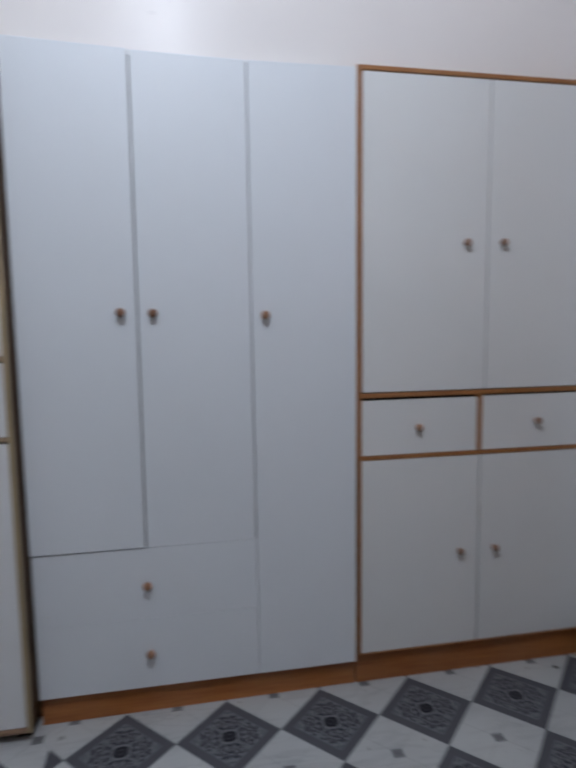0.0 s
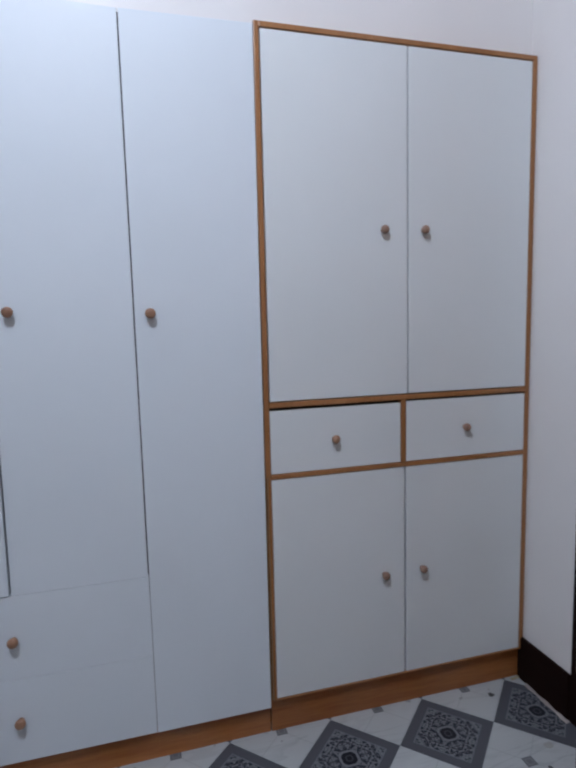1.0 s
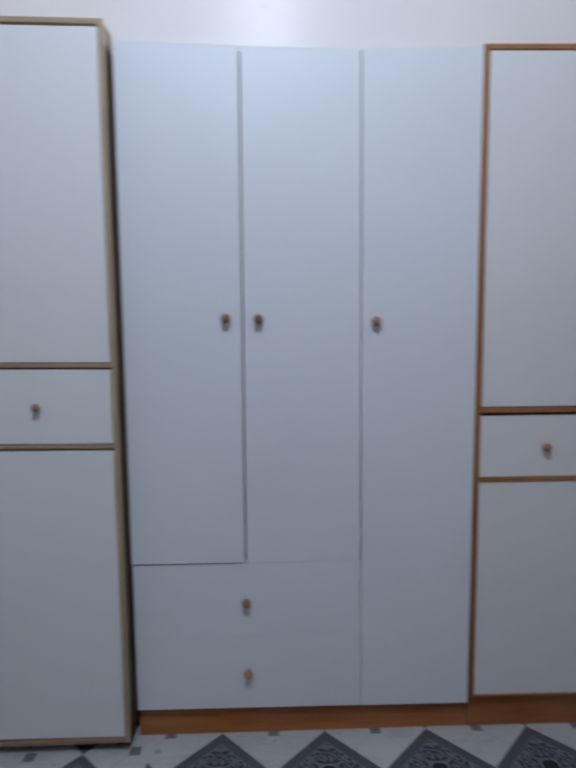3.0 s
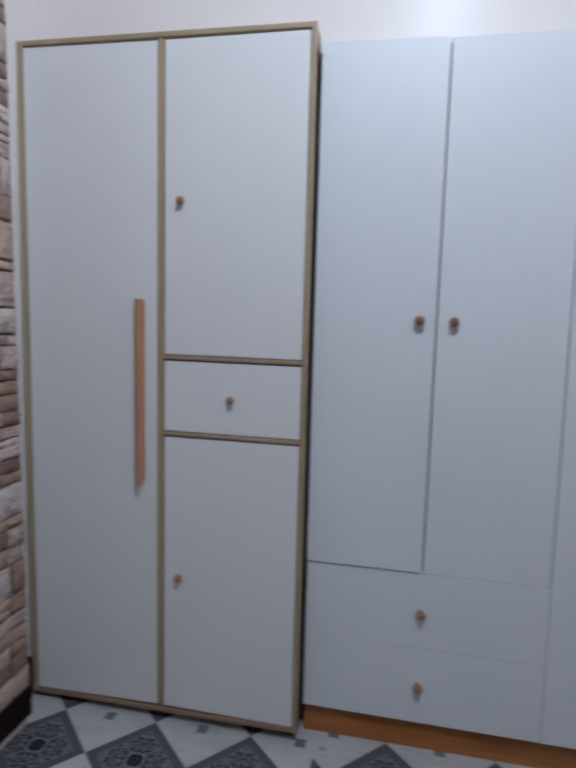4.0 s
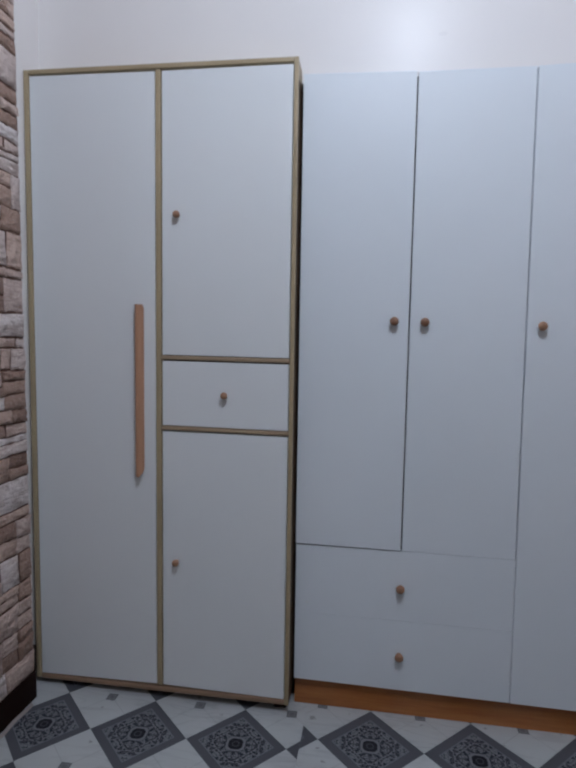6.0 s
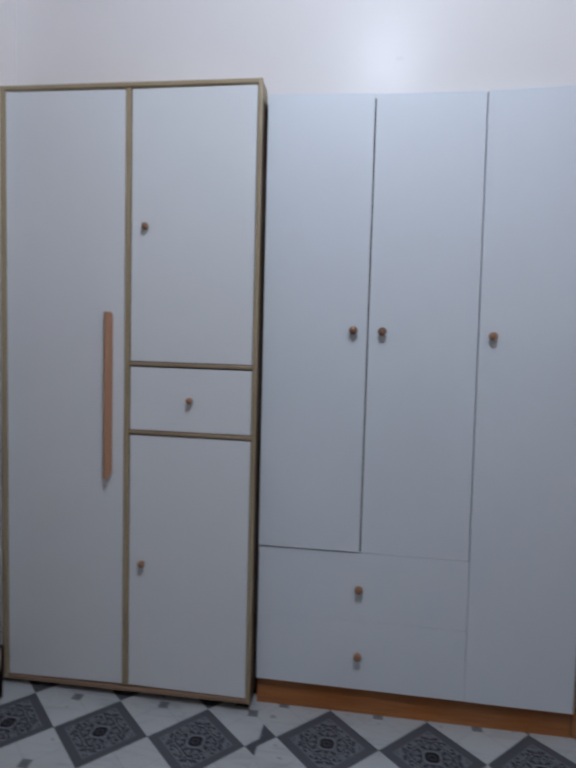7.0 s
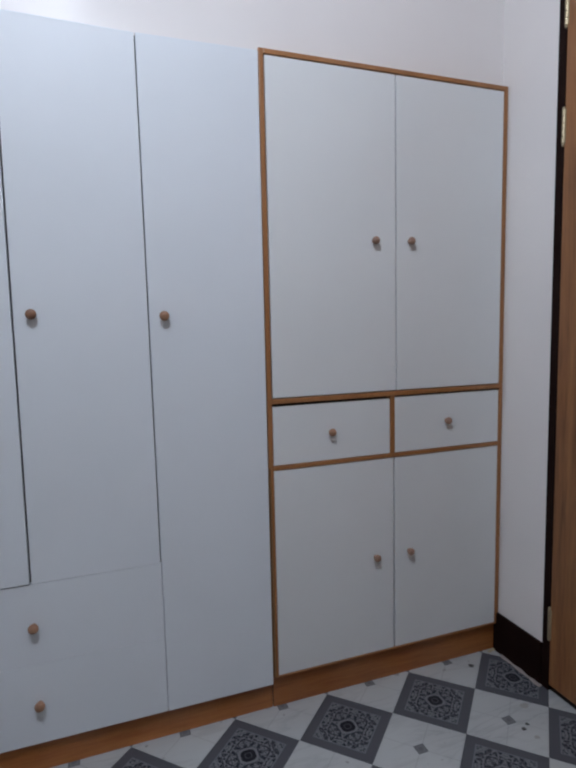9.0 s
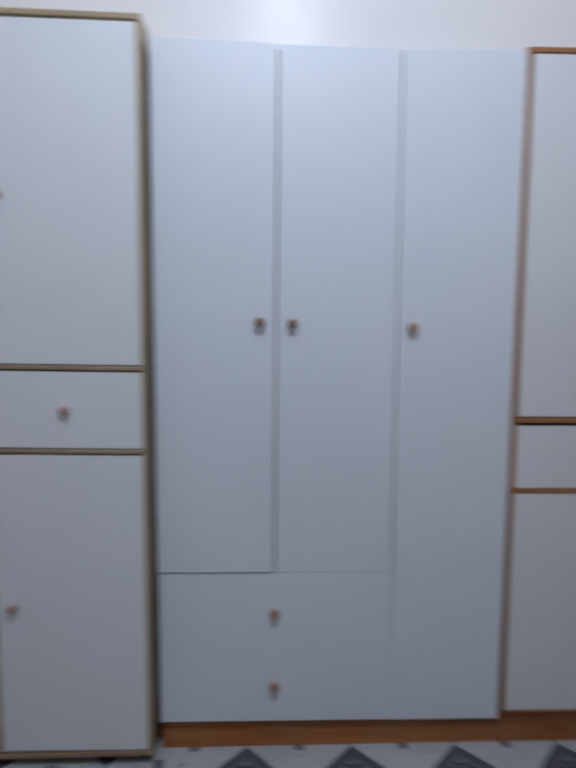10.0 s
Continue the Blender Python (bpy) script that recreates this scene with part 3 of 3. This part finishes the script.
def stone_courses(u0, u1, z0, z1, place, parent, rnd):
    """Ragged ledge-stone courses, unrolled round the pier's corner at u = 0; place gives each face's pose."""
    def wave(level, u):
        return level + 0.0030 * math.sin(u * 9 + level * 31) + 0.0012 * math.sin(u * 41 + level * 57)

    v = z0
    while v < z1 - 0.02:
        h = rnd.choice((0.030, 0.040, 0.052, 0.066, 0.082, 0.095))
        top = min(v + h, z1)
        u = u0 - rnd.uniform(0.0, 0.08)
        while u < u1:
            length = rnd.choice((0.045, 0.075, 0.11, 0.14, 0.18)) * rnd.uniform(0.85, 1.15)
            a, b = max(u, u0), min(u + length, u1)
            if u1 - b < 0.025:
                b = u1
            u = b if b == u1 else u + length
            if b - a < 0.02:
                continue
            splits = [0.0, 1.0]
            if h > 0.05 and length < 0.15 and rnd.random() < 0.6:
                splits = [0.0, rnd.uniform(0.38, 0.62), 1.0]
            for s0, s1 in zip(splits, splits[1:]):
                gap, lean, tilt = rnd.choice((0.0010, 0.0015, 0.0022, 0.0030)), rnd.uniform(-0.007, 0.007), rnd.uniform(-0.005, 0.005)
                for face, lo, hi in (("front", a, min(b, 0.0)), ("side", max(a, 0.0), b)):
                    if hi - lo < 0.006:
                        continue
                    a2, b2 = lo + (gap if lo != 0.0 else -0.004), hi - (gap if hi not in (0.0, u1) else -0.004 if hi == 0.0 else 0.0)
                    m = (a2 + b2) / 2

                    def level(s, q):
                        t = tilt * (q - a) / max(b - a, 0.01) if 0 < s < 1 else 0.0
                        return wave(v, q) * (1 - s) + wave(top, q) * s + t
                    pts = [(a2, level(s0, a2) + gap), (m, level(s0, m) + gap + rnd.uniform(0, 0.002)), (b2, level(s0, b2) + gap),
                           (b2 + (lean if hi == b and b < u1 - 0.01 else 0), level(s1, b2) - gap), (m, level(s1, m) - gap - rnd.uniform(0, 0.002)), (a2 + (lean if lo == a and a > u0 else 0), level(s1, a2) - gap)]
                    if min(pts[5][1] - pts[0][1], pts[3][1] - pts[2][1], pts[4][1] - pts[1][1]) < 0.010:
                        continue
                    bm = stone_mesh(pts, rnd.choice((0.003, 0.0042, 0.0055, 0.0075)) * rnd.uniform(0.8, 1.1), rnd)
                    bmesh.ops.transform(bm, matrix=place[face], verts=bm.verts)
                    part("stone", bm, STONE, parent, "", True)
        v = top


rnd = random.Random(11)
slab("joint_bed", (PX, PY0 - 0.002, 0.086), (PX + 0.0022, PY1 - 0.001, 2.45), JOINT, pier)
slab("joint_bed", (WEST, PY0 - 0.0022, 0.086), (PX, PY0, 2.45), JOINT, pier)
FACES = {"side": Matrix(((0, 0, 1, PX + 0.0018), (1, 0, 0, PY0), (0, 1, 0, 0), (0, 0, 0, 1))),
         "front": Matrix(((1, 0, 0, PX), (0, 0, -1, PY0 - 0.0018), (0, 1, 0, 0), (0, 0, 0, 1)))}
stone_courses(-0.16, PY1 - PY0 - 0.001, 0.086, 2.40, FACES, pier, rnd)
racked([pier, *(o for o in scene.objects if o.name.startswith("baseboard_pier"))], lambda p: Vector((p.x, p.y - 0.020 * p.z, p.z)))


# ---- vinyl floor: printed squares, two sheets that meet in front of the wardrobes ----
def clipped(poly, lo, hi):
    for axis, limit, sign in ((0, lo[0], 1), (0, hi[0], -1), (1, lo[1], 1), (1, hi[1], -1)):
        out = []
        for i, p in enumerate(poly):
            q = poly[(i + 1) % len(poly)]
            dp, dq = sign * (p[axis] - limit), sign * (q[axis] - limit)
            if dp >= 0:
                out.append(p)
            if (dp >= 0) != (dq >= 0):
                s = dp / (dp - dq)
                out.append((p[0] + s * (q[0] - p[0]), p[1] + s * (q[1] - p[1])))
        poly = out
        if len(poly) < 3:
            return []
    return poly


tile_meshes = {}


def vinyl(origin, pitch, turn, lo, hi, thick):
    half, c, s = pitch / 2, math.cos(radians(turn)), math.sin(radians(turn))
    side = pitch / math.sqrt(2) / 2 - 0.0003
    for i in range(-30, 30):
        for j in range(-30, 30):
            if (i + j) % 2:
                continue
            x, y = origin[0] + half * (c * i - s * j), origin[1] + half * (s * i + c * j)
            if not (lo[0] - half < x < hi[0] + half and lo[1] - half < y < hi[1] + half):
                continue
            dark = i % 2 == 0
            rot = Matrix.Translation((x, y, 0)) @ Matrix.Rotation(radians(turn + 45), 4, "Z")
            square = [(-side, -side), (side, -side), (side, side), (-side, side)]
            world_square = [(rot @ Vector((*p, 0)))[:2] for p in square]
            cut = clipped(world_square, lo, hi)
            if len(cut) < 3:
                continue
            inside = all(lo[0] <= p[0] <= hi[0] and lo[1] <= p[1] <= hi[1] for p in world_square)
            key = (dark, round(pitch, 4))
            if inside and key in tile_meshes:
                me = tile_meshes[key]
            else:
                inv = rot.inverted()
                flat = [inv @ Vector((*p, 0)) for p in cut]
                bm = bmesh.new()
                top = [bm.verts.new((p.x, p.y, 0.0)) for p in flat]
                low = [bm.verts.new((p.x, p.y, -thick)) for p in flat]
                bm.faces.new(top)
                for k in range(len(top)):
                    bm.faces.new((top[k], low[k], low[(k + 1) % len(top)], top[(k + 1) % len(top)]))
                bmesh.ops.recalc_face_normals(bm, faces=bm.faces)
                me = mesh_of(bm, "tile", TILE_DARK if dark else TILE_WHITE)
                if inside:
                    tile_meshes[key] = me
            ob = new("tile", me)
            ob.parent = floor
            ob.matrix_basis = rot


vinyl((0.130, 1.517), 0.2860, 0.0, (-0.345, SOUTH), (EAST - 0.001, 1.70), 0.0035)
vinyl((-0.517, 1.4585), 0.2775, 2.7, (WEST, SOUTH), (-0.3455, 1.70), 0.0035)


def vinyl_edge(x, y0, y1, away, high, rnd):
    """The vinyl's cut edge, turned up unevenly against a skirting board."""
    bm = bmesh.new()
    n, rows = 26, []
    phase = rnd.uniform(0, 6)
    for i in range(n + 1):
        y = y0 + (y1 - y0) * i / n
        h = high * (0.55 + 0.30 * math.sin(i * 0.9 + phase) + rnd.uniform(-0.15, 0.15))
        back = x - away * (0.004 + 0.002 * math.sin(i * 0.6))
        rows.append([bm.verts.new(p) for p in ((back - away * 0.006, y, 0.0006), (back - away * 0.003, y, 0.0014), (back, y, 0.004 + h * 0.4), (back + away * 0.0022, y, 0.005 + h),
                                               (back + away * 0.0036, y, 0.005 + h), (back + away * 0.0030, y, 0.001))])
    for a, b in zip(rows, rows[1:]):
        for k in range(len(a) - 1):
            bm.faces.new((a[k], a[k + 1], b[k + 1], b[k]))
    bmesh.ops.recalc_face_normals(bm, faces=bm.faces)
    return part("vinyl_edge", bm, VINYL_BACK, floor, "curled pale cut edge of the vinyl")


vinyl_edge(EAST - 0.014, 1.45, 1.62, 1, 0.003, rnd)
vinyl_edge(PX + 0.016, 1.24, 1.50, -1, 0.002, rnd)


# dark spots and a curled scrap on the vinyl by the door
SPOT = painted("dark_spot", (0.045, 0.043, 0.04), (0.10, 0.096, 0.092), 0.6, 0.2, 60, 200)
SPOT_PALE = painted("pale_stain", (0.33, 0.32, 0.30), (0.40, 0.39, 0.38), 0.5, 0.1, 60, 200)
for x, y, r, mat in ((1.193, 1.613, 0.0085, SPOT), (1.145, 1.331, 0.0065, SPOT), (1.167, 1.343, 0.0055, SPOT), (1.156, 1.295, 0.007, SPOT_PALE), (1.214, 1.403, 0.011, SPOT_PALE)):
    bm = bmesh.new()
    ring = [bm.verts.new((x + r * rnd.uniform(0.7, 1.25) * math.cos(0.5236 * k) * 1.2, y + r * rnd.uniform(0.7, 1.2) * math.sin(0.5236 * k), 0.0006)) for k in range(12)]
    bm.faces.new(ring)
    part("stain", bm, mat, floor, "dark spot on the vinyl" if mat is SPOT else "faint stain on the vinyl")
bm = bmesh.new()
strip = [[bm.verts.new((1.292 + 0.0065 * k, 1.6535 - 0.0025 * math.sin(k * 1.3) + d, 0.001 + z + 0.0015 * math.sin(k * 0.9) ** 2)) for d, z in ((-0.004, 0.0), (-0.001, 0.0035), (0.003, 0.004), (0.004, 0.0))] for k in range(6)]
for a, b in zip(strip, strip[1:]):
    for k in range(3):
        bm.faces.new((a[k], a[k + 1], b[k + 1], b[k]))
bmesh.ops.recalc_face_normals(bm, faces=bm.faces)
part("vinyl_scrap", bm, painted("yellowed_scrap", (0.50, 0.44, 0.30), (0.42, 0.36, 0.24), 0.6, 0.2, 40, 150), floor, "curled yellowed scrap")
